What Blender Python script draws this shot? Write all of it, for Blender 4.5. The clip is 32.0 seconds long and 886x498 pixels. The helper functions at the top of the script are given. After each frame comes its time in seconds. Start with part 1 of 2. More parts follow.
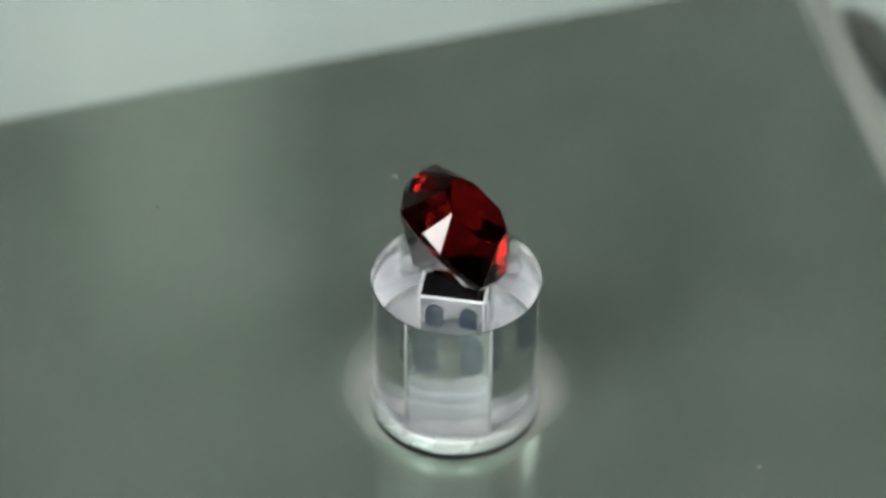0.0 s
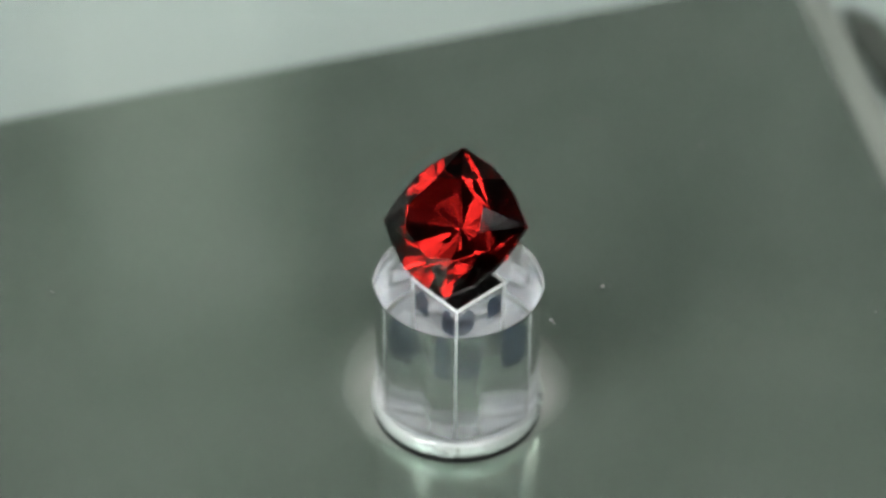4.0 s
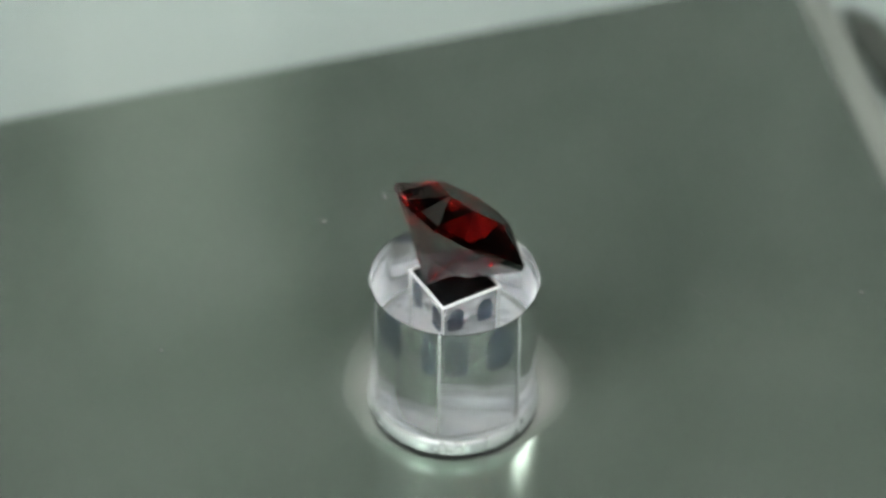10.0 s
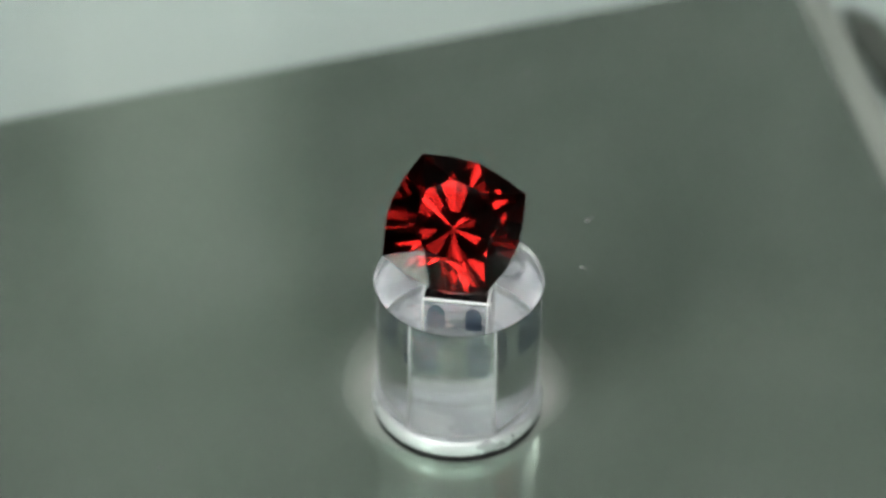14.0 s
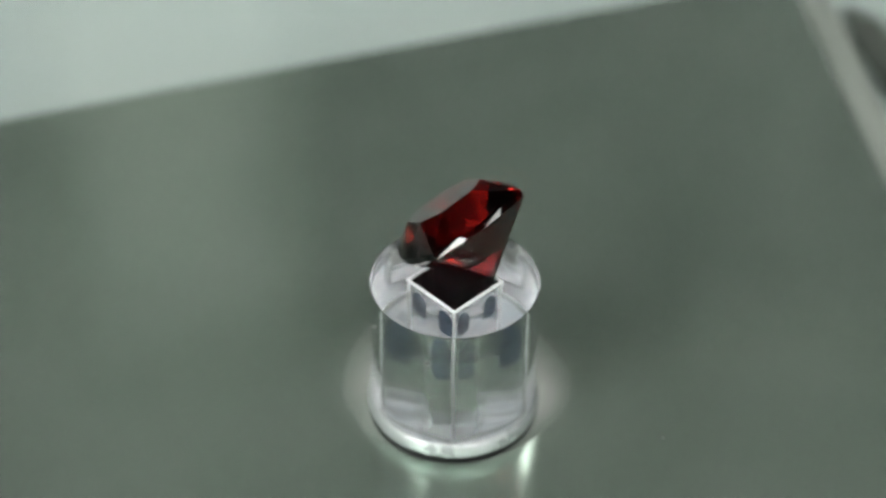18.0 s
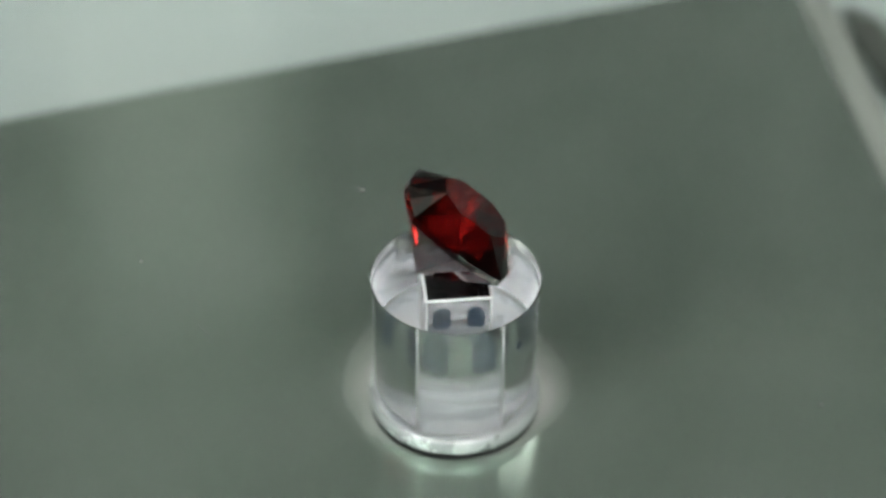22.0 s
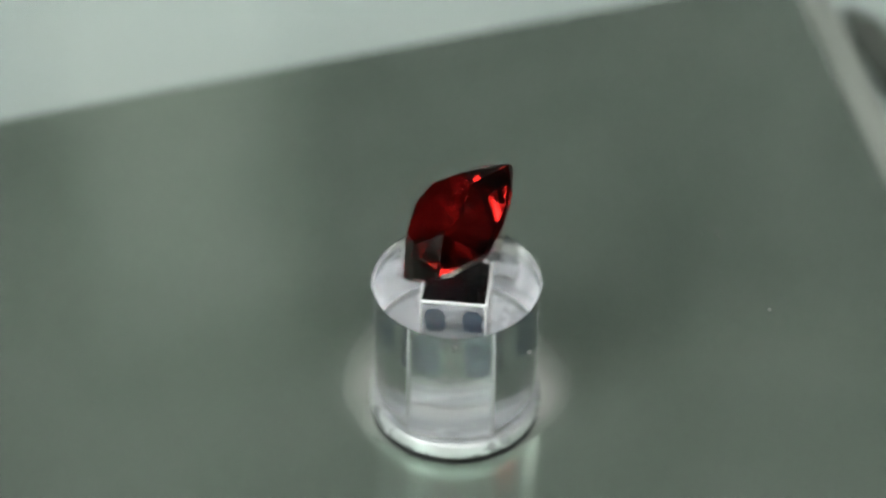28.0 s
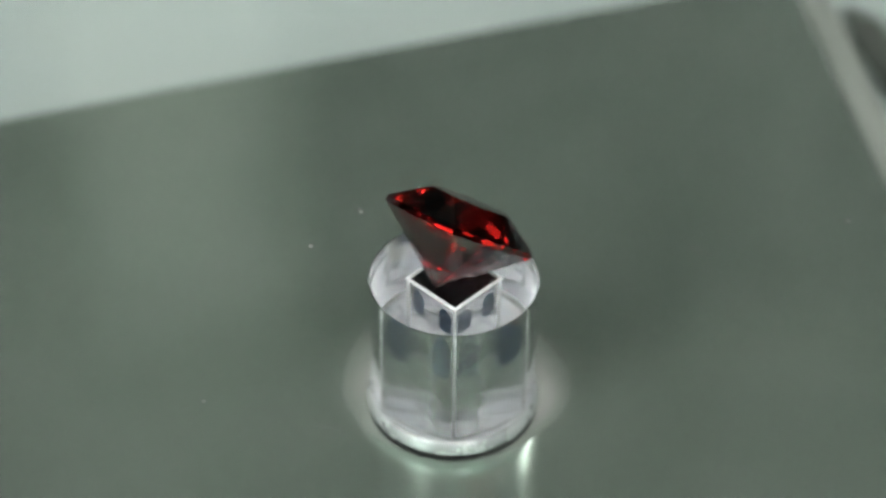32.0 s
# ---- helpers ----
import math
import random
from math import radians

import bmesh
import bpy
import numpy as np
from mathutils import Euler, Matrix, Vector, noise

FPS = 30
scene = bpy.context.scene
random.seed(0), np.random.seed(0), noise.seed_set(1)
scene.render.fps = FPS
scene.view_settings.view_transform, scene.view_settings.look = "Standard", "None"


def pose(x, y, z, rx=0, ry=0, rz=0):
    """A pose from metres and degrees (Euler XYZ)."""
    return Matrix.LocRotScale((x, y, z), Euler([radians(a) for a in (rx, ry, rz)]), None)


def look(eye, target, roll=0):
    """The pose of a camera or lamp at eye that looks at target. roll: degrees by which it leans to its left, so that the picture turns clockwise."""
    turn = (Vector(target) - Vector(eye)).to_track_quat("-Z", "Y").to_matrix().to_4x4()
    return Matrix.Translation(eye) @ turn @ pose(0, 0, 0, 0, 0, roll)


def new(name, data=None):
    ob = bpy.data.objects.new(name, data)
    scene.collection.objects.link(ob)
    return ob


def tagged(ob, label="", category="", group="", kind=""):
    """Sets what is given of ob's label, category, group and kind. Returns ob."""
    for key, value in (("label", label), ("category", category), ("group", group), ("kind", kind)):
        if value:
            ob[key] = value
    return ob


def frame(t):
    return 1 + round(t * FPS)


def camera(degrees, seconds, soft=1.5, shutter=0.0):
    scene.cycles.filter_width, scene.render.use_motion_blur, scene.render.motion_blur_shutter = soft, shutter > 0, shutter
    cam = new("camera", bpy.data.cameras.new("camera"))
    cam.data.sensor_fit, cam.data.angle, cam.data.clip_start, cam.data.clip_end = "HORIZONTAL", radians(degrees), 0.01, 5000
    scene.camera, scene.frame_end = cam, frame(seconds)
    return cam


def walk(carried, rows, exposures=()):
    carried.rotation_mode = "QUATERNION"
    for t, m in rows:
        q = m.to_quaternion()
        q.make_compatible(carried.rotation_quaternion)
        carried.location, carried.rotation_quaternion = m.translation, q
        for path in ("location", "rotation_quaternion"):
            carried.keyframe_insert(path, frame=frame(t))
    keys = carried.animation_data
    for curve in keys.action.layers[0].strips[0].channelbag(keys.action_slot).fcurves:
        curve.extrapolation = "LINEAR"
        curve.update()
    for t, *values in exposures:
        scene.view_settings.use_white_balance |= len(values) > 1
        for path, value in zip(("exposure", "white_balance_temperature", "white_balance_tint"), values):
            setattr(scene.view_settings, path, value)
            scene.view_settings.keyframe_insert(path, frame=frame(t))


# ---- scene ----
MM = 0.001
PERIOD = 11.24            # seconds for one clockwise turn of the disc
SPIN = -360.0 / PERIOD    # degrees per second
DISC_TOP, DISC_LOW = 14.42 * MM, 11.6 * MM
HUB_LOW, POST = 0.1 * MM, 2.25 * MM
PLATE_TOP = -0.6 * MM
DESK_TOP = -14.0 * MM

# ---- camera: still, long lens, looking down at the turntable ----
cam = camera(14.24, 32.0, soft=2.7)
eye = Vector((-0.98, -188.13, 180.38)) * MM
view = look(eye, Vector((-0.98, 0, 15.745)) * MM, 0.55)
walk(cam, [(0.0, view), (32.0, view)], [(0.0, 0.0), (32.0, 0.0)])
cam.data.dof.use_dof = True
cam.data.dof.focus_distance = 0.2465
cam.data.dof.aperture_fstop = 20.0

# ---- world: a dim room ----
world = bpy.data.worlds.new("room_air")
world.use_nodes = True
scene.world = world
world.node_tree.nodes["Background"].inputs[0].default_value = (0.75, 0.85, 0.8, 1)
world.node_tree.nodes["Background"].inputs[1].default_value = 0.05


# ---- materials ----
def material(name, base=(0.8, 0.8, 0.8), rough=0.5, metal=0.0, ior=1.5, clear=0.0, glow=0.0, glow_color=(1, 1, 1)):
    m = bpy.data.materials.new(name)
    m.use_nodes = True
    b = m.node_tree.nodes["Principled BSDF"]
    b.inputs["Base Color"].default_value = (*base, 1)
    b.inputs["Roughness"].default_value = rough
    b.inputs["Metallic"].default_value = metal
    b.inputs["IOR"].default_value = ior
    b.inputs["Transmission Weight"].default_value = clear
    if glow:
        b.inputs["Emission Color"].default_value = (*glow_color, 1)
        b.inputs["Emission Strength"].default_value = glow
    return m


def varied(m, scale, low, high, rough_low, rough_high, bump=0.0, fine=6.0, stretch=(1, 1, 1)):
    """Two scales of noise over the base colour and the roughness, and a fine relief."""
    nt = m.node_tree
    b = nt.nodes["Principled BSDF"]
    co = nt.nodes.new("ShaderNodeTexCoord")
    mp = nt.nodes.new("ShaderNodeMapping")
    mp.inputs["Scale"].default_value = stretch
    nt.links.new(co.outputs["Object"], mp.inputs["Vector"])
    big = nt.nodes.new("ShaderNodeTexNoise")
    small = nt.nodes.new("ShaderNodeTexNoise")
    big.inputs["Scale"].default_value = scale
    small.inputs["Scale"].default_value = scale * fine
    small.inputs["Detail"].default_value = 6
    mix = nt.nodes.new("ShaderNodeMath")
    mix.operation = "MULTIPLY_ADD"
    mix.inputs[1].default_value = 0.4
    for n in (big, small):
        nt.links.new(mp.outputs[0], n.inputs["Vector"])
    nt.links.new(small.outputs[0], mix.inputs[0])
    nt.links.new(big.outputs[0], mix.inputs[2])
    ramp = nt.nodes.new("ShaderNodeValToRGB")
    ramp.color_ramp.elements[0].position, ramp.color_ramp.elements[1].position = 0.45, 0.95
    ramp.color_ramp.elements[0].color, ramp.color_ramp.elements[1].color = (*low, 1), (*high, 1)
    nt.links.new(mix.outputs[0], ramp.inputs[0])
    nt.links.new(ramp.outputs[0], b.inputs["Base Color"])
    rr = nt.nodes.new("ShaderNodeMapRange")
    rr.inputs["From Min"].default_value, rr.inputs["From Max"].default_value = 0.45, 0.95
    rr.inputs["To Min"].default_value, rr.inputs["To Max"].default_value = rough_low, rough_high
    nt.links.new(mix.outputs[0], rr.inputs[0])
    nt.links.new(rr.outputs[0], b.inputs["Roughness"])
    if bump:
        bn = nt.nodes.new("ShaderNodeBump")
        bn.inputs["Strength"].default_value = bump
        bn.inputs["Distance"].default_value = 0.0001
        nt.links.new(small.outputs[0], bn.inputs["Height"])
        nt.links.new(bn.outputs[0], b.inputs["Normal"])
    return m


ACRYLIC = material("clear_acrylic", (1, 1, 1), 0.0, ior=1.49, clear=1.0)
HUB_ACRYLIC = material("hub_acrylic", (0.985, 0.993, 1.0), 0.11, ior=1.49, clear=1.0)
WAVES = HUB_ACRYLIC.node_tree.nodes.new("ShaderNodeTexNoise")     # faint unevenness of the turned wall
WAVES.inputs["Scale"].default_value = 420
HUB_CO = HUB_ACRYLIC.node_tree.nodes.new("ShaderNodeTexCoord")
HUB_RELIEF = HUB_ACRYLIC.node_tree.nodes.new("ShaderNodeBump")
HUB_RELIEF.inputs["Strength"].default_value, HUB_RELIEF.inputs["Distance"].default_value = 0.5, 0.00012
HUB_ACRYLIC.node_tree.links.new(HUB_CO.outputs["Object"], WAVES.inputs["Vector"])
HUB_ACRYLIC.node_tree.links.new(WAVES.outputs[0], HUB_RELIEF.inputs["Height"])
HUB_ACRYLIC.node_tree.links.new(HUB_RELIEF.outputs[0], HUB_ACRYLIC.node_tree.nodes["Principled BSDF"].inputs["Normal"])
GARNET = material("red_garnet", (0.145, 0.0038, 0.0032), 0.0, ior=1.77, clear=1.0)
BLACK = material("black_gloss", (0.004, 0.004, 0.005), 0.08)
STEEL = varied(material("satin_plate", metal=0.84), 85, (0.295, 0.38, 0.318), (0.34, 0.424, 0.361), 0.19, 0.24, 0.0)
BRUSH = STEEL.node_tree.nodes.new("ShaderNodeCombineXYZ")   # grain of the brushed plate
BRUSH.inputs[1].default_value = 1.0
STEEL.node_tree.links.new(BRUSH.outputs[0], STEEL.node_tree.nodes["Principled BSDF"].inputs["Tangent"])
STEEL.node_tree.nodes["Principled BSDF"].inputs["Anisotropic"].default_value = 0.85


def painted_halo(m, centre, r0, r1, base, metal):
    """A pale halo of light painted into the plate's colour round the spindle, uneven-edged."""
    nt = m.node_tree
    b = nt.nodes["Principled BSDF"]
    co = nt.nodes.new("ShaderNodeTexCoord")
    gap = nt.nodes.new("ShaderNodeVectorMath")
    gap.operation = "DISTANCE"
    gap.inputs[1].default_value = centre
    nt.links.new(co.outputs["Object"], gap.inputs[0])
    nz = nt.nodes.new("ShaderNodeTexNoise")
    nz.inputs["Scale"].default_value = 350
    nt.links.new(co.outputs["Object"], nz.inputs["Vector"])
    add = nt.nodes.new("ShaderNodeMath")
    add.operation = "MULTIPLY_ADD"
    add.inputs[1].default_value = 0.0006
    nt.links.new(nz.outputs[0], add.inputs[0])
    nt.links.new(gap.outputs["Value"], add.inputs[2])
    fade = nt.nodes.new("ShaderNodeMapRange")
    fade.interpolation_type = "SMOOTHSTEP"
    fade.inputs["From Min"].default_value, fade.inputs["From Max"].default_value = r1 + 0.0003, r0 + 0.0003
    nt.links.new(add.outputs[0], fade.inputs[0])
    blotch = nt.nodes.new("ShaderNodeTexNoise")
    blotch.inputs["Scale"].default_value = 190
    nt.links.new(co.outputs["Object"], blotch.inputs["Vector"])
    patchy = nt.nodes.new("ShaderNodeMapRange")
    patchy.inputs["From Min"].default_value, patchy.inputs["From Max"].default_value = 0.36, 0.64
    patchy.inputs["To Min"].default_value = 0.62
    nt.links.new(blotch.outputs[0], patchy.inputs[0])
    halo_mask = nt.nodes.new("ShaderNodeMath")
    halo_mask.operation = "MULTIPLY"
    nt.links.new(fade.outputs[0], halo_mask.inputs[0])
    nt.links.new(patchy.outputs[0], halo_mask.inputs[1])
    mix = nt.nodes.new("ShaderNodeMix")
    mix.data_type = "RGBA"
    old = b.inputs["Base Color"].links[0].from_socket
    nt.links.new(halo_mask.outputs[0], mix.inputs[0])
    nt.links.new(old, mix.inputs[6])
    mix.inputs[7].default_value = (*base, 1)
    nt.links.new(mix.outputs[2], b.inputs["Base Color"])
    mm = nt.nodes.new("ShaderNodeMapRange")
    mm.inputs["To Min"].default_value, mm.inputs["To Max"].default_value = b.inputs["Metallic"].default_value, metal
    nt.links.new(halo_mask.outputs[0], mm.inputs[0])
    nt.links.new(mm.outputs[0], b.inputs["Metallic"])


CASE = varied(material("case_side", rough=0.5), 80, (0.075, 0.09, 0.075), (0.095, 0.11, 0.095), 0.45, 0.55)
WASHER = varied(material("silvered_underside", metal=0.2), 260, (0.76, 0.84, 0.91), (0.95, 0.98, 1.0), 0.22, 0.34, 0.0)
TURNED = WASHER.node_tree.nodes.new("ShaderNodeTangent")     # concentric lathe marks
TURNED.direction_type, TURNED.axis = "RADIAL", "Z"
WASHER.node_tree.links.new(TURNED.outputs[0], WASHER.node_tree.nodes["Principled BSDF"].inputs["Tangent"])
WASHER.node_tree.nodes["Principled BSDF"].inputs["Anisotropic"].default_value = 0.6
WASHER.node_tree.nodes["Principled BSDF"].inputs["Anisotropic Rotation"].default_value = 0.25
RIM = varied(material("ground_edge"), 300, (0.50, 0.53, 0.535), (0.66, 0.69, 0.695), 0.35, 0.5)
TRIM = varied(material("edge_trim"), 120, (0.175, 0.20, 0.178), (0.205, 0.23, 0.208), 0.4, 0.5)
COLLAR = varied(material("satin_silver", metal=0.58), 260, (0.42, 0.47, 0.47), (0.60, 0.65, 0.65), 0.22, 0.36)
FROST = varied(material("frosted_bevel"), 400, (0.42, 0.46, 0.46), (0.62, 0.66, 0.66), 0.2, 0.4)
# Dark blue reflections in the bore, painted as translucent patches.
PAINTED_REFLECTION = varied(material("blue_glue"), 500, (0.012, 0.026, 0.055), (0.04, 0.075, 0.13), 0.25, 0.4)
REFLECTION_BLOT = PAINTED_REFLECTION.node_tree.nodes.new("ShaderNodeMapRange")     # cloudy alpha of the painted reflections
REFLECTION_BLOT.inputs["From Min"].default_value, REFLECTION_BLOT.inputs["From Max"].default_value = 0.45, 0.85
REFLECTION_BLOT.inputs["To Min"].default_value, REFLECTION_BLOT.inputs["To Max"].default_value = 0.1, 0.62
PAINTED_REFLECTION.node_tree.links.new(PAINTED_REFLECTION.node_tree.nodes["Math"].outputs[0], REFLECTION_BLOT.inputs[0])
PAINTED_REFLECTION.node_tree.links.new(REFLECTION_BLOT.outputs[0], PAINTED_REFLECTION.node_tree.nodes["Principled BSDF"].inputs["Alpha"])
# Near-black that paints the contact shade below the hub.
SHADE_BLACK = material("black_rubber", (0.005, 0.005, 0.006), 0.9, ior=1.15)
# Dark grey for unseen walls and ceiling, set low to limit bounced light.
DARK_GREY = varied(material("dark_grey_paint"), 3, (0.10, 0.103, 0.106), (0.125, 0.128, 0.131), 0.8, 0.9)
PILLAR = varied(material("pale_paint"), 4, (0.70, 0.75, 0.67), (0.76, 0.80, 0.72), 0.7, 0.8)
BODY = varied(material("black_body"), 40, (0.012, 0.012, 0.013), (0.02, 0.02, 0.02), 0.5, 0.6)
DESK = varied(material("desk_laminate"), 14, (0.362, 0.446, 0.42), (0.404, 0.48, 0.449), 0.45, 0.6)
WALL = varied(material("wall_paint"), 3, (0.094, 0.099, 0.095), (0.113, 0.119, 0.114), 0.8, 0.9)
DUST = material("dust", (0.19, 0.20, 0.19), 0.9)


def diffuser(name, glow, half_long, half_wide, core, below):
    """Lit cloth: brightest in front of the bulb, a little below the middle, and falling off towards its edges."""
    m = material(name, (0.9, 0.9, 0.9), 0.6, glow=glow, glow_color=(1.0, 0.985, 0.96))
    nt = m.node_tree
    co = nt.nodes.new("ShaderNodeTexCoord")
    xyz = nt.nodes.new("ShaderNodeSeparateXYZ")
    nt.links.new(co.outputs["Object"], xyz.inputs[0])

    def step(kind, first, second, third=0.0):
        node = nt.nodes.new("ShaderNodeMath")
        node.operation = kind
        for slot, value in enumerate((first, second, third)):
            if isinstance(value, float):
                node.inputs[slot].default_value = value
            else:
                nt.links.new(value, node.inputs[slot])
        return node.outputs[0]
    long = step("MULTIPLY", step("ABSOLUTE", xyz.outputs[0], 0.0), 1 / half_long)
    wide = step("MULTIPLY", step("ABSOLUTE", xyz.outputs[1], 0.0), 1 / half_wide)
    fall = step("MULTIPLY_ADD", step("POWER", wide, 1.5), -1.0, 1.05)
    ends = step("MULTIPLY_ADD", step("POWER", long, 2.0), -0.6, 1.2)
    spread = step("MULTIPLY", step("MULTIPLY_ADD", xyz.outputs[0], 1 / half_long, below), 1 / 0.25)
    side = step("MULTIPLY", wide, 1 / 0.55)
    reach = step("ADD", step("MULTIPLY", spread, spread), step("MULTIPLY", side, side))
    bulb = step("MULTIPLY", step("EXPONENT", step("MULTIPLY", reach, -1.0), 0.0), float(core))
    lit = step("ADD", step("MULTIPLY", step("MULTIPLY", fall, ends), float(glow)), bulb)
    nt.links.new(lit, nt.nodes["Principled BSDF"].inputs["Emission Strength"])
    return m


# Faint glow of the strip added on the north wall.
DIM_STRIP = material("dim_strip", (0.6, 0.64, 0.58), 0.8, glow=0.3, glow_color=(0.9, 1.0, 0.86))


# ---- mesh helpers ----
def mesh_object(name, bm, mat, parent=None, label="", smooth=False, keep=False):
    me = bpy.data.meshes.new(name)
    if not keep:
        bmesh.ops.recalc_face_normals(bm, faces=bm.faces[:])
    for f in bm.faces:
        f.smooth = smooth
    bm.to_mesh(me)
    bm.free()
    me.materials.append(mat)
    ob = new(name, me)
    if parent:
        ob.parent = parent
    if label:
        tagged(ob, label)
    return ob


def part(name, bm, mat, parent, label="", smooth=False, keep=False):
    return mesh_object(name, bm, mat, parent, label, smooth, keep)


def box_mesh(sx, sy, sz, at=(0, 0, 0), turn=0.0, bevel=0.0, segs=2):
    bm = bmesh.new()
    bmesh.ops.create_cube(bm, size=1.0)
    bmesh.ops.scale(bm, vec=(sx, sy, sz), verts=bm.verts)
    if bevel:
        bmesh.ops.bevel(bm, geom=bm.edges[:], offset=bevel, segments=segs, affect="EDGES", profile=0.5)
    bmesh.ops.transform(bm, matrix=Matrix.Translation(at) @ Matrix.Rotation(radians(turn), 4, "Z"), verts=bm.verts)
    return bm


def add_box(bm, sx, sy, sz, at):
    made = bmesh.ops.create_cube(bm, size=1.0, matrix=Matrix.Translation(at) @ Matrix.Diagonal((sx, sy, sz, 1)))
    return made["verts"]


def lathe_mesh(profile, segs=96):
    """A closed ring profile of (r, z) spun round the z axis."""
    bm = bmesh.new()
    rings = []
    for r, z in profile:
        if r <= 1e-9:
            rings.append([bm.verts.new((0, 0, z))])
        else:
            rings.append([bm.verts.new((r * math.cos(2 * math.pi * k / segs), r * math.sin(2 * math.pi * k / segs), z)) for k in range(segs)])
    for a, b in zip(rings, rings[1:]):
        for k in range(segs):
            n = (k + 1) % segs
            if len(a) == 1 and len(b) > 1:
                bm.faces.new((a[0], b[k], b[n]))
            elif len(b) == 1 and len(a) > 1:
                bm.faces.new((a[k], b[0], a[n]))
            elif len(a) > 1:
                bm.faces.new((a[k], b[k], b[n], a[n]))
    return bm


def shade_by_angle(ob, degrees=35):
    for p in ob.data.polygons:
        p.use_smooth = True
    ob.data.set_sharp_from_angle(angle=radians(degrees))


# ---- the room that closes the place ----
ROOM_HIGH = 1.7


def room():
    w, n, h, t = 2.4, 1.5, ROOM_HIGH, 0.05
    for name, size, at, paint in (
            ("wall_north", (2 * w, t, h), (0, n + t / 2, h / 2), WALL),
            ("ceiling", (2 * w + 2 * t, w + n + 2 * t, t), (0, (n - w) / 2, h + t / 2), DARK_GREY)):
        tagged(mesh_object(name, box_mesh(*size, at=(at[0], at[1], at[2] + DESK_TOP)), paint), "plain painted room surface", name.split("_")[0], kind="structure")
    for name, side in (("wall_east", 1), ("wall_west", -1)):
        tagged(mesh_object(name, box_mesh(t, w + n + 2 * t, h, at=(side * (w + t / 2), (n - w) / 2, h / 2 + DESK_TOP)), DARK_GREY), "plain painted room surface", "wall", kind="structure")
    tagged(mesh_object("wall_south", box_mesh(2 * w, t, h, at=(0, -w - t / 2, h / 2 + DESK_TOP)), DARK_GREY), "plain painted room surface", "wall", kind="structure")
    tagged(mesh_object("worktop", box_mesh(2 * w, w + n, 0.03, at=(0, (n - w) / 2, DESK_TOP - 0.015)), DESK),
           "pale grey-green laminate worktop under the turntable", "worktop", kind="structure")
    # Unseen black board, added to keep the stone's crown reflections dark.
    tagged(mesh_object("wainscot", box_mesh(2 * w, 0.02, 0.85, at=(0, n - 0.012, 0.425 + DESK_TOP), bevel=0.004), BODY), "matt black boarding along the lower wall", "wainscot", kind="structure")
    # Unseen glowing strip, added so that the plate mirrors a pale band.
    strip = new("glow_strip")
    strip.location = (-0.166, n, (h - 0.31) / 2 + DESK_TOP)
    part("blind", box_mesh(0.10, 0.012, h - 0.36, at=(0, -0.016, 0), bevel=0.002), DIM_STRIP, strip, "pale blind with faint daylight")
    for side in (-1, 1):
        part("strip_post", box_mesh(0.022, 0.03, h - 0.36, at=(side * 0.0615, -0.017, 0), bevel=0.003), PILLAR, strip)
    tagged(strip, "narrow window with a pale drawn blind", "window", kind="structure")
    # Unseen black panel, added to darken the middle of the plate's reflection.
    tagged(mesh_object("wall_panel", box_mesh(0.26, 0.02, 0.33, at=(0.035, n - 0.012, 1.23 + DESK_TOP), bevel=0.004), BODY), "matt black panel on the wall", "wall panel", kind="structure")
    # Unseen pale strip, added to brighten the near part of the plate.
    tagged(mesh_object("cornice", box_mesh(2 * w, 0.05, 0.3, at=(0, n - 0.027, h - 0.154 + DESK_TOP), bevel=0.006), PILLAR), "pale painted cornice along the wall", "cornice", kind="structure")


def bearing(az, el):
    """The way from the stone at az degrees clockwise from straight ahead, el degrees up."""
    a, e = radians(az), radians(el)
    return Vector((math.cos(e) * math.sin(a), math.cos(e) * math.cos(a), math.sin(e)))


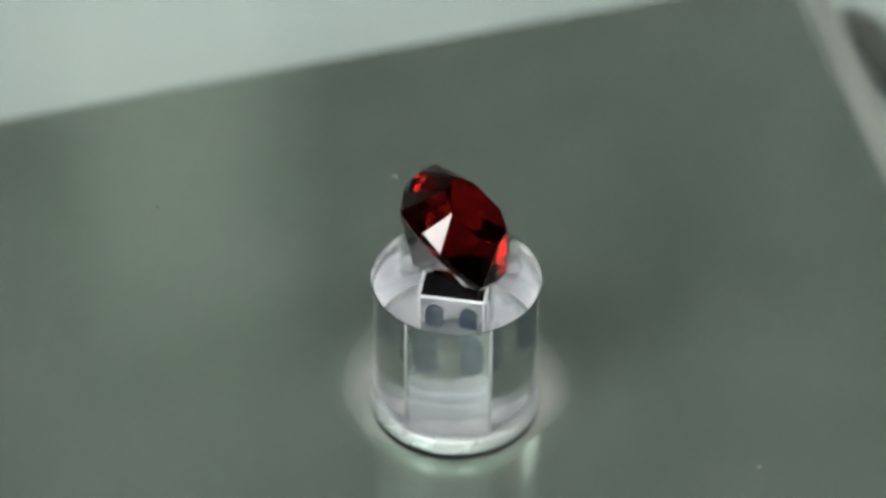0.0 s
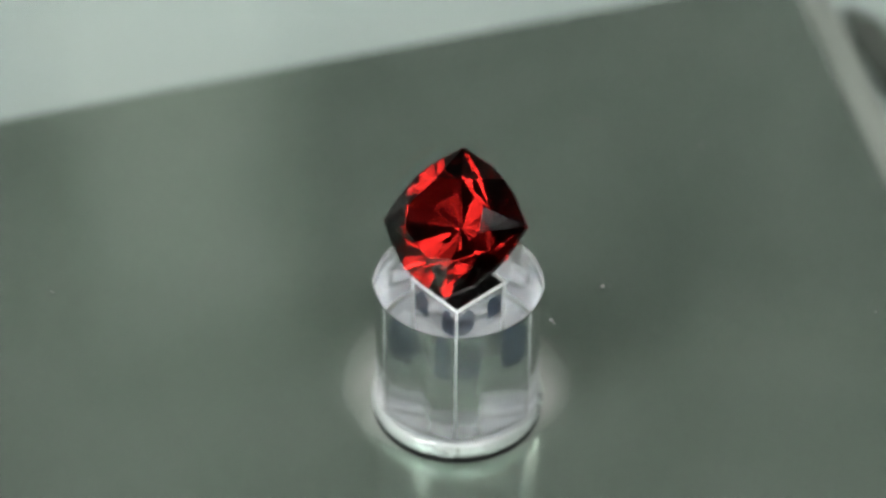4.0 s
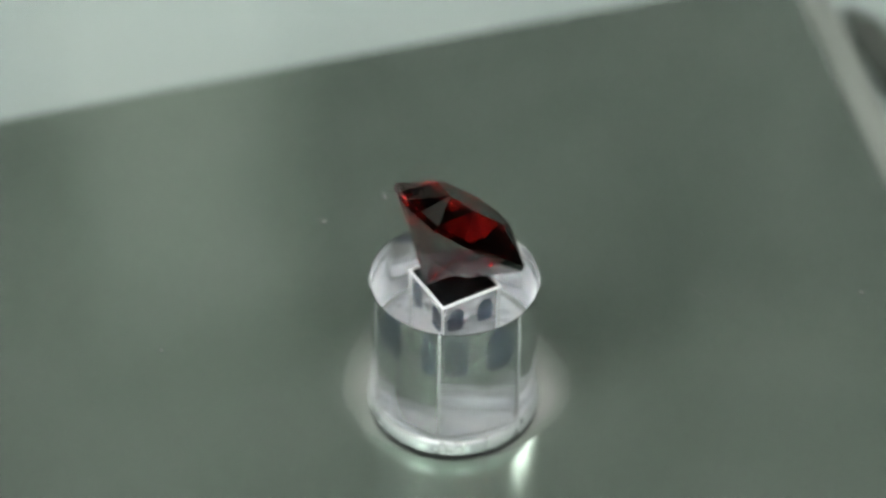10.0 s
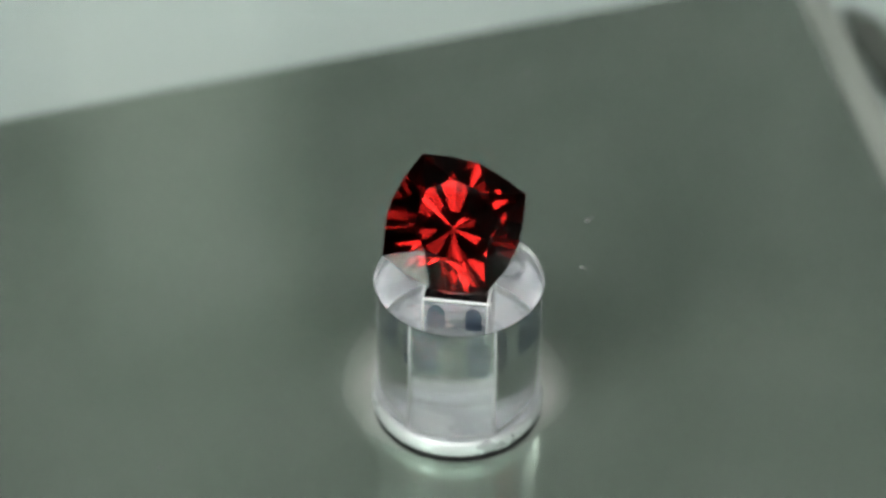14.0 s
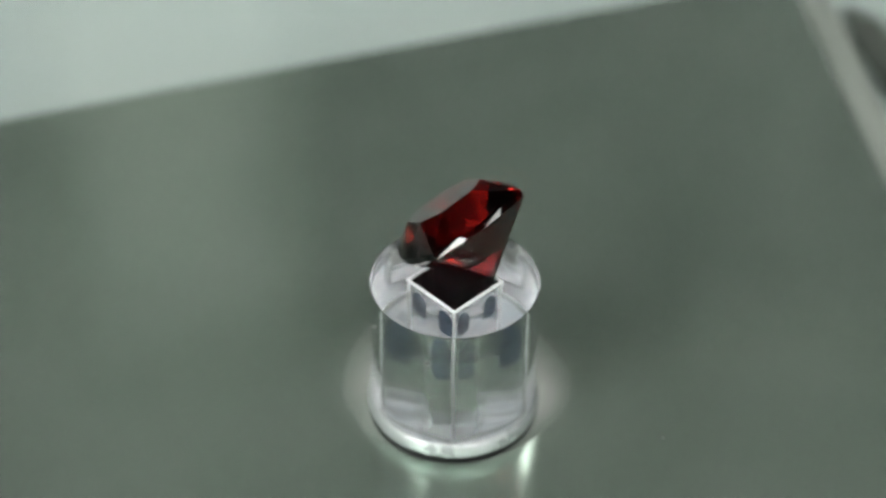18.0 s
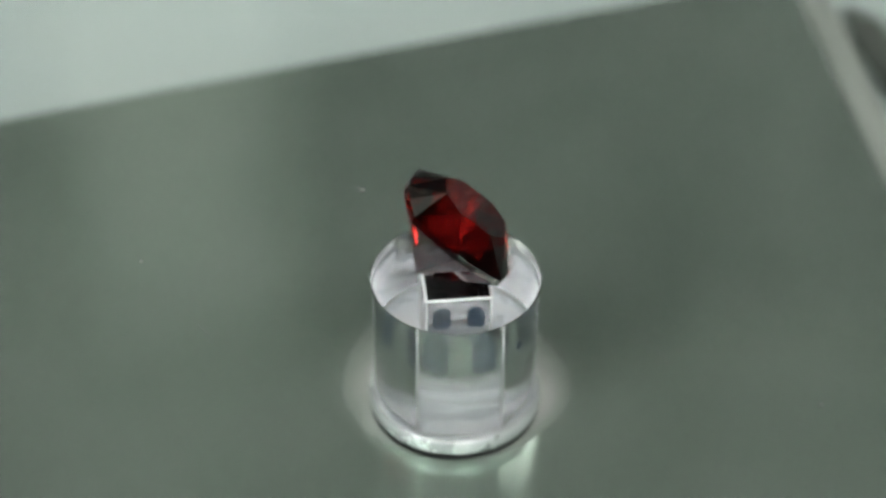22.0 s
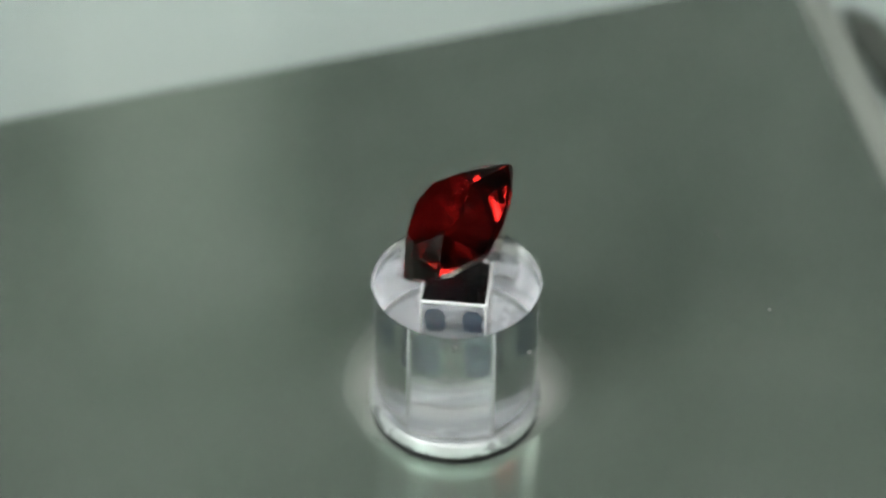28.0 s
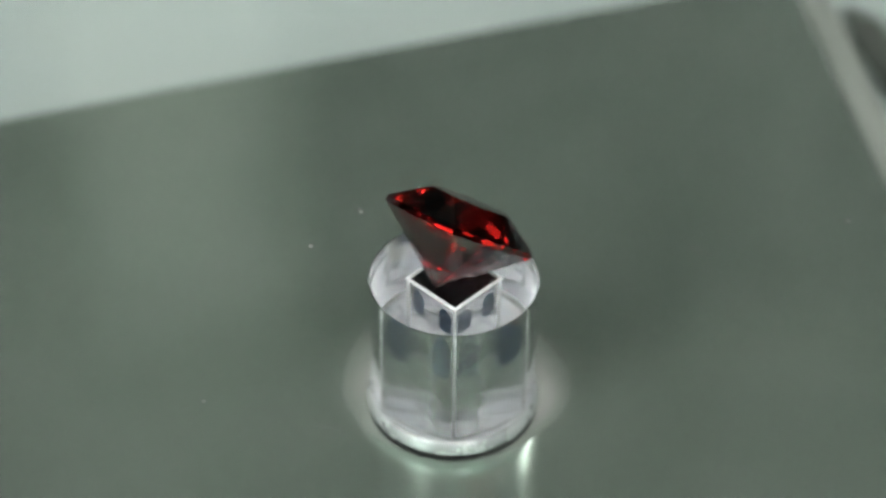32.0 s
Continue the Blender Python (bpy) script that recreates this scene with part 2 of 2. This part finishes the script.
def softbox(high, low, wide, glow, core=0.0, below=0.0, hung=False):
    """A studio light behind the camera, on a stand or hung from the ceiling: its long face runs between two bearings from the stone."""
    far = 0.75
    d0, d1 = bearing(*high), bearing(*low)
    mid = (d0 + d1).normalized()
    length = 2 * far * math.tan(d0.angle(d1) / 2)
    across = 2 * far * math.tan(radians(wide / 2))
    along = (d0 - d1).normalized()
    at = Vector((0, 0, 0.018)) + mid * far
    lamp = new("softbox")
    lamp.location = (at.x, at.y, DESK_TOP)
    face = Matrix.Translation((0, 0, at.z - DESK_TOP)) @ Matrix((along, mid.cross(along), mid)).transposed().to_4x4()
    front = part("diffuser", box_mesh(length, across, 0.004, bevel=0.001), diffuser("lit_cloth", glow, length / 2, across / 2, core, below), lamp, "glowing white diffuser cloth")
    shell = bmesh.new()
    rings = []
    for f, z in ((1.0, 0.003), (1.03, 0.012), (0.45, 0.14), (0.2, 0.15)):
        rings.append([shell.verts.new((i * length / 2 * f, j * across / 2 * f, z)) for i, j in ((-1, -1), (1, -1), (1, 1), (-1, 1))])
    for p, q in zip(rings, rings[1:]):
        for k in range(4):
            shell.faces.new((p[k], p[(k + 1) % 4], q[(k + 1) % 4], q[k]))
    shell.faces.new(rings[0])
    shell.faces.new(rings[-1])
    shell = part("shell", shell, BODY, lamp, "black cloth shell")
    head = part("head", lathe_mesh([(0, 0.148), (0.03, 0.148), (0.034, 0.16), (0.034, 0.22), (0.028, 0.23), (0, 0.23)], 32), BODY, lamp)
    for ob in (front, shell, head):
        ob.matrix_local = face
    hinge = face @ Vector((0, 0, 0.19))
    low_end, high_end = (hinge.z, ROOM_HIGH - 0.006) if hung else (0.006, hinge.z)
    pole = part("pole", lathe_mesh([(0, low_end), (0.008, low_end), (0.008, high_end), (0, high_end)], 24), BODY, lamp)
    foot = part("foot", lathe_mesh([(0, 0), (0.09, 0), (0.09, 0.006), (0.085, 0.009), (0, 0.009)], 48), BODY, lamp)
    for ob in (pole, foot):
        ob.location = (hinge.x, hinge.y, 0)
    if hung:
        foot.location.z = ROOM_HIGH - 0.009
    where = "hung from the ceiling" if hung else "on a stand"
    return tagged(lamp, "black softbox with a glowing white face " + where, "lamp", group="studio lights")


def camera_stand():
    """The dark body behind the lens, on a column with a foot on the worktop."""
    stand = new("camera_stand")
    back = (Vector(eye) - Vector((0, 0, 0.015))).normalized()
    mid = Vector(eye) + back * 0.045
    stand.location = (mid.x, mid.y, DESK_TOP)
    body = part("body", box_mesh(0.10, 0.12, 0.05, at=(0.034, 0.028, 0), bevel=0.006), BODY, stand, "black body")
    body.matrix_local = Matrix.Translation((0, 0, mid.z - DESK_TOP)) @ look((0, 0, 0), -back).to_3x3().to_4x4()
    part("column", lathe_mesh([(0, 0.006), (0.009, 0.006), (0.009, mid.z - DESK_TOP - 0.02), (0, mid.z - DESK_TOP - 0.02)], 32), BODY, stand, smooth=False)
    part("foot", lathe_mesh([(0, 0), (0.05, 0), (0.05, 0.005), (0.047, 0.007), (0, 0.007)], 48), BODY, stand)
    return tagged(stand, "black copy stand on the worktop", "stand")


room()
softbox((159, 49), (168, 24), 22, 10.2, 20.0, 0.35)
softbox((-130, 49), (-141, 18), 27, 9.0, 24.0, 0.0)
softbox((121, 53), (182, 61.5), 8.5, 11.9, hung=True)
softbox((-176, 61.5), (-116, 51), 8.5, 11.9, hung=True)
camera_stand()


# ---- dust ----
SEEN = ((8.81, 158.1, 0.42), (14.31, -22.0, 0.3), (9.5, 3.2, 0.5), (29.6, 190.7, 0.35), (10.5, 187.4, 0.45), (9.17, -202.5, 0.4), (22.3, -123.3, 0.5), (11.0, -172.1, 0.6))


def fleck_mesh(z, count, r0, r1, seed, seen=True):
    """Small flat flakes and short fibres lying on a level surface."""
    rnd = random.Random(seed)
    bm = bmesh.new()
    spots = [(r, a - SPIN * (9.0 - 22.2), d) for r, a, d in SEEN] if seen else []
    for _ in range(count):
        spots.append((math.sqrt(rnd.uniform(r0 * r0, r1 * r1)), rnd.uniform(0, 360), min(0.5, 0.07 * math.exp(rnd.gauss(0.2, 0.7)))))
    if seen:
        spots += [(rnd.uniform(12, 32), rnd.uniform(0, 360), rnd.uniform(1.6, 2.4)) for _ in range(4)]
    for r, a, d in spots:
        x, y = r * MM * math.cos(radians(a)), r * MM * math.sin(radians(a))
        turn, thin = rnd.uniform(0, math.pi), rnd.choice((0.15, 0.3, 0.7, 0.9))
        if d > 1.5:
            thin = 0.02
        lower, upper = [], []
        for k in range(6):
            b = 2 * math.pi * k / 6
            u, v = d / 2 * math.cos(b) * rnd.uniform(0.6, 1.2), d / 2 * thin * math.sin(b) * rnd.uniform(0.6, 1.2)
            px, py = u * math.cos(turn) - v * math.sin(turn), u * math.sin(turn) + v * math.cos(turn)
            lower.append(bm.verts.new((x + px * MM, y + py * MM, z + 0.004 * MM)))
            upper.append(bm.verts.new((x + px * MM * 0.7, y + py * MM * 0.7, z + 0.035 * MM)))
        for k in range(6):
            n = (k + 1) % 6
            bm.faces.new((lower[k], lower[n], upper[n], upper[k]))
        bm.faces.new(upper)
        bm.faces.new(lower)
    return bm


# ---- turntable case, fixed ----
def slab(points, z0, z1, bevel):
    """A flat plate over a four-sided outline, with eased edges."""
    bm = bmesh.new()
    low = [bm.verts.new((p.x, p.y, z0)) for p in points]
    high = [bm.verts.new((p.x, p.y, z1)) for p in points]
    bm.faces.new(low[::-1])
    bm.faces.new(high)
    for k in range(4):
        n = (k + 1) % 4
        bm.faces.new((low[k], low[n], high[n], high[k]))
    bmesh.ops.bevel(bm, geom=bm.edges[:], offset=bevel, segments=2, affect="EDGES", profile=0.5)
    return bm


def turntable_base():
    base = new("turntable_base")
    base.location = (0, 0, DESK_TOP)
    deep = PLATE_TOP - DESK_TOP
    # Edge directions skewed from square to fit the camera's view.
    ux = Vector((math.cos(radians(17.7)), math.sin(radians(17.7)), 0))
    uy = Vector((math.cos(radians(-77.9)), math.sin(radians(-77.9)), 0))
    corner = Vector((27.9, 52.8, 0)) * MM
    sx, sy = 120 * MM, 130 * MM
    outline = [corner, corner - ux * sx, corner - ux * sx + uy * sy, corner + uy * sy]
    strip = [corner + ux * 3.3 * MM + uy * 0.6 * MM, corner + ux * 0.04 * MM + uy * 0.6 * MM, corner + ux * 0.04 * MM + uy * (sy - 0.6 * MM), corner + ux * 3.3 * MM + uy * (sy - 0.6 * MM)]
    part("case", slab(outline, 0, deep - 1.02 * MM, 0.5 * MM), CASE, base, "grey-green case of the turntable")
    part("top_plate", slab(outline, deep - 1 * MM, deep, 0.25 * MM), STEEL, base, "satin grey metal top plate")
    part("side_trim", slab(strip, deep - 3.2 * MM, deep - 1.0 * MM, 0.5 * MM), TRIM, base, "pale olive edge trim")
    # Halo of light painted into the plate colour, centred behind the hub.
    painted_halo(STEEL, Vector((0.0 * MM, 2.5 * MM, deep)), 5.8 * MM, 9.6 * MM, (0.52, 0.535, 0.51), 0.3)
    grit = part("grit", fleck_mesh(deep, 130, 10, 58, 5, seen=False), DUST, base, "fine pale grit on the plate")
    tagged(grit, kind="stuff")
    return tagged(base, "square satin grey turntable case on the worktop", "turntable")


def dark_rod():
    """A thick dark rod with a blunt cone tip, lying beside the turntable."""
    rod = new("rod")
    r = 1.8 * MM
    rod.matrix_basis = Matrix.Translation((ROD_TIP[0] * MM, ROD_TIP[1] * MM, DESK_TOP + r)) @ Matrix.Rotation(radians(ROD_TURN), 4, "Z") @ Matrix.Rotation(radians(90), 4, "Y")
    shaft = part("barrel", lathe_mesh([(0, 4 * MM), (r, 4.3 * MM), (r, 120 * MM), (r * 0.8, 121 * MM), (0, 121 * MM)], 32), CASE, rod, smooth=False)
    tip = part("tip", lathe_mesh([(0, 0), (0.5 * MM, 0.1 * MM), (r * 0.95, 4 * MM), (0, 4 * MM)], 32), CASE, rod)
    shade_by_angle(shaft)
    shade_by_angle(tip)
    return tagged(rod, "dark grey-green rod lying on the worktop", "rod")


ROD_TIP, ROD_TURN = (34.6, 63.4), -68.0
turntable_base()
dark_rod()


# ---- turning disc with its hub ----
HUB_OFF = Matrix.Rotation(radians(-SPIN * (2.8 - 22.2)), 3, "Z") @ Vector((0.2 * MM, 0, 0))


def disc_meshes():
    """A clear disc and, in one piece with it, a hub below with a square bore: the skins of the two parts."""
    disc, hub = bmesh.new(), bmesh.new()
    segs, r = 128, 82 * MM
    none = Vector((0, 0, 0))

    def ring(bm, rr, z, o=HUB_OFF, square=False):
        out = []
        for k in range(segs):
            a = 2 * math.pi * (k + 0.5) / segs
            c, s = math.cos(a), math.sin(a)
            d = POST / max(abs(c), abs(s)) if square else rr
            out.append(bm.verts.new((d * c + o.x, d * s + o.y, z)))
        return out

    def skin(bm, rings, bevel=99, painted=99):
        for step, (p, q) in enumerate(zip(rings, rings[1:])):
            for k in range(segs):
                n = (k + 1) % segs
                bm.faces.new((q[k], q[n], p[n], p[k])).material_index = 2 if bevel <= step < painted else int(painted <= step < len(rings) - 2)
    rings = [ring(disc, r - 0.3 * MM, DISC_TOP, none), ring(disc, r, DISC_TOP - 0.3 * MM, none), ring(disc, r, DISC_LOW + 0.3 * MM, none),
             ring(disc, r - 0.3 * MM, DISC_LOW, none), ring(disc, 6.15 * MM, DISC_LOW)]
    skin(disc, rings)
    disc.faces.new(rings[0])
    wall = ((6.15, DISC_LOW), (6.05, DISC_LOW - 0.05 * MM), (5.98, DISC_LOW - 0.22 * MM), (5.93, HUB_LOW + 1.25 * MM), (5.86, HUB_LOW + 1.1 * MM), (5.86, HUB_LOW))
    rings = [ring(hub, a * MM, z) for a, z in wall] + [ring(hub, 0, HUB_LOW, square=True), ring(hub, 0, DISC_LOW - 0.05 * MM, square=True)]
    skin(hub, rings, 4, 5)
    hub.faces.new(rings[-1][::-1])
    return disc, hub


def reflection_mesh(rnd, x, z, wide, high):
    """A thin uneven patch on one side of the bore, with a flat foot and a rounded top."""
    bm = bmesh.new()
    inner, outer = [], []
    for k in range(18):
        a = 2 * math.pi * k / 18
        c, s = math.cos(a), math.sin(a)
        n = 2.4 if s > 0 else 9.0
        r = rnd.uniform(0.92, 1.06 if s > 0 else 0.98) / (abs(c) ** n + abs(s) ** n) ** (1 / n)
        inner.append(bm.verts.new((x + wide * r * c, -POST - 0.02 * MM, z + high * r * s)))
        outer.append(bm.verts.new((x + wide * r * c * 0.93, -POST - 0.05 * MM, z + high * r * s * 0.97)))
    bm.faces.new(inner)
    bm.faces.new(outer)
    for k in range(18):
        n = (k + 1) % 18
        bm.faces.new((inner[k], inner[n], outer[n], outer[k]))
    return bm


def turning_disc():
    disc = new("rotating_disc")
    plate_bm, hub_bm = disc_meshes()
    plate = part("disc", plate_bm, ACRYLIC, disc, "clear acrylic disc", keep=True)
    hub = part("hub", hub_bm, HUB_ACRYLIC, disc, "clear cylindrical hub with a silvered underside", keep=True)
    hub.data.materials.append(WASHER)
    hub.data.materials.append(FROST)
    for ob in (plate, hub):
        shade_by_angle(ob, 30)
    plate.visible_shadow = False
    cap = part("cap", box_mesh(2 * POST - 0.1 * MM, 2 * POST - 0.1 * MM, 0.3 * MM, at=(0, 0, DISC_LOW - 0.25 * MM), bevel=0.05 * MM), BLACK, disc, "glossy black square cap")
    # Opaque pale bars paint the bright lines along the clear bore's edges.
    rim_bm = bmesh.new()
    wide, long = 0.22 * MM, 2 * POST
    for side in (-1, 1):
        add_box(rim_bm, long + 2 * wide, wide, 0.12 * MM, (0, side * (POST + wide / 2), DISC_LOW - 0.2 * MM))
        add_box(rim_bm, wide, long, 0.12 * MM, (side * (POST + wide / 2), 0, DISC_LOW - 0.2 * MM))
        add_box(rim_bm, long, 0.1 * MM, 0.3 * MM, (0, side * (POST + 0.06 * MM), HUB_LOW + 0.2 * MM))
        add_box(rim_bm, 0.1 * MM, long, 0.3 * MM, (side * (POST + 0.06 * MM), 0, HUB_LOW + 0.2 * MM))
        for end in (-1, 1):
            add_box(rim_bm, 0.11 * MM, 0.11 * MM, DISC_LOW - HUB_LOW - 0.6 * MM, (side * (POST + 0.06 * MM), end * (POST + 0.06 * MM), (DISC_LOW + HUB_LOW) / 2))
    rim = part("bore_rim", rim_bm, RIM, disc, "pale ground edge of the square bore")
    collar = part("collar", lathe_mesh([(r * MM, z * MM) for r, z in ((5.9, 1.12), (6.03, 1.1), (6.12, 0.98), (6.2, 0.74), (6.23, 0.45), (6.2, 0.16), (6.1, -0.08), (5.9, -0.25),
                                                                  (5.5, -0.31), (5.4, -0.2), (5.4, 0.05), (5.88, 0.07), (5.9, 1.12))], 128), COLLAR, disc, "silvery collar round the foot of the hub")
    shade_by_angle(collar, 50)
    # Black ring standing in for the shadow between hub and plate.
    gap_shade = part("shade_ring", lathe_mesh([(5.3 * MM, PLATE_TOP + 0.01 * MM), (6.1 * MM, PLATE_TOP + 0.01 * MM), (6.12 * MM, PLATE_TOP + 0.06 * MM), (6.0 * MM, -0.36 * MM), (5.7 * MM, -0.32 * MM),
                                        (5.3 * MM, -0.32 * MM), (5.3 * MM, PLATE_TOP + 0.01 * MM)], 96), SHADE_BLACK, disc, "black rubber ring under the hub")
    shade_by_angle(gap_shade)
    dust = part("dust", fleck_mesh(DISC_TOP, 260, 7.5, 60, 11), DUST, disc, "fine pale dust flecks")
    tagged(dust, kind="stuff")
    seat = part("bore_floor", box_mesh(2 * POST - 0.12 * MM, 2 * POST - 0.12 * MM, 0.3 * MM, at=(0, 0, HUB_LOW + 0.16 * MM), bevel=0.05 * MM), WASHER, disc, "silvery floor of the square bore")
    for ob in (cap, rim, collar, gap_shade, seat):
        ob.location = HUB_OFF
    # Two painted reflections on each side of the bore.
    rnd = random.Random(21)
    for face in range(4):
        for side in (-1, 1):
            bm = reflection_mesh(rnd, side * rnd.uniform(1.2, 1.4) * MM, rnd.uniform(7.9, 8.1) * MM, rnd.uniform(0.58, 0.76) * MM, rnd.uniform(1.9, 2.15) * MM)
            patch = part("glue_patch", bm, PAINTED_REFLECTION, disc, "dark blue glue patch on the bore")
            patch.matrix_local = Matrix.Translation(HUB_OFF) @ Matrix.Rotation(radians(90 * face), 4, "Z")
    return tagged(disc, "clear acrylic turntable disc on a cylindrical hub", "turntable disc")


# ---- the stone ----
def gem_facets():
    """Cushion cut, axis along z: octagonal table, star and girdle triangles, sixteen pavilion facets down to a point."""
    def ring(radii, z, turn=0.0):
        n = len(radii)
        return [Vector((r * math.cos(2 * math.pi * k / n + turn), r * math.sin(2 * math.pi * k / n + turn), z)) * MM for k, r in enumerate(radii)]
    outline = [4.72, 4.83, 5.44, 4.83] * 4
    outline[2], outline[6], outline[14] = 5.56, 5.54, 5.38
    top = ring(outline, 0.14)
    low = []
    for k, r in enumerate(outline):     # lower edge: the side facets are narrower than the corner ones
        a = radians(22.5 * k + (0, -5, 0, 5)[k % 4])
        low.append(Vector((r * math.cos(a), r * math.sin(a), -0.30)) * MM)
    uneven = random.Random(4)     # hand-cut: the facet corners are not quite regular
    table = []
    for k in range(8):
        a = radians(22.5 + 45 * k + (4.6 if k % 2 == 0 else -4.6) + uneven.uniform(-1.2, 1.2))
        r = uneven.uniform(2.95, 3.05)
        table.append(Vector((r * math.cos(a) + 0.06, r * math.sin(a), 1.926)) * MM)
    tip = Vector((0, 0, -4.747 * MM))
    out = {"table": [table], "crown": [], "girdle": [], "pavilion": []}
    for k in range(8):
        n = (k + 1) % 8
        g0, g1, g2 = 2 * k, 2 * k + 1, (2 * k + 2) % 16
        out["crown"] += [(table[k], top[g0], top[g1]), (table[k], top[g1], top[g2]), (table[k], top[g2], table[n])]
        out["pavilion"] += [(tip, low[g1], low[g0]), (tip, low[g2], low[g1])]
    for k in range(16):
        n = (k + 1) % 16
        out["girdle"].append((low[k], low[n], top[n], top[k]))
    return out, tip


def gemstone():
    """The stone lies on its pavilion: the point and a corner of the girdle both touch the disc."""
    facets, tip = gem_facets()
    m = Matrix.Rotation(radians(-3.84), 3, "Y") @ Matrix.Rotation(radians(40.95), 3, "X") @ Matrix.Rotation(radians(-28.8), 3, "Z")
    shift = Vector((GEM_X, GEM_Y, DISC_TOP + 0.01 * MM)) - m @ tip
    gem = new("gemstone")
    middle = m @ Vector((0, 0, -1 * MM)) + shift
    for name, faces in facets.items():
        bm = bmesh.new()
        made = {}
        for f in faces:
            vs = []
            for v in f:
                key = tuple(round(c * 1e7) for c in v)
                if key not in made:
                    made[key] = bm.verts.new(m @ v + shift)
                vs.append(made[key])
            face = bm.faces.new(vs)
            face.normal_update()
            if face.normal.dot(face.calc_center_median() - middle) < 0:
                face.normal_flip()
        me = bpy.data.meshes.new(name)
        bm.to_mesh(me)
        bm.free()
        me.materials.append(GARNET)
        ob = new(name, me)
        ob.parent = gem
    return tagged(gem, "deep red cushion-cut faceted gemstone lying on a clear disc", "gemstone")


GEM_X, GEM_Y = 0.0 * MM, 3.1 * MM
DISC = turning_disc()
GEM = gemstone()


def motions():
    times = [k * 0.5 for k in range(65)]
    walk(DISC, [(t, pose(0, 0, 0, 0, 0, SPIN * (t - 22.2))) for t in times])
    walk(GEM, [(t, pose(0, 0, 0, 0, 0, SPIN * (t - 2.98))) for t in times])


motions()
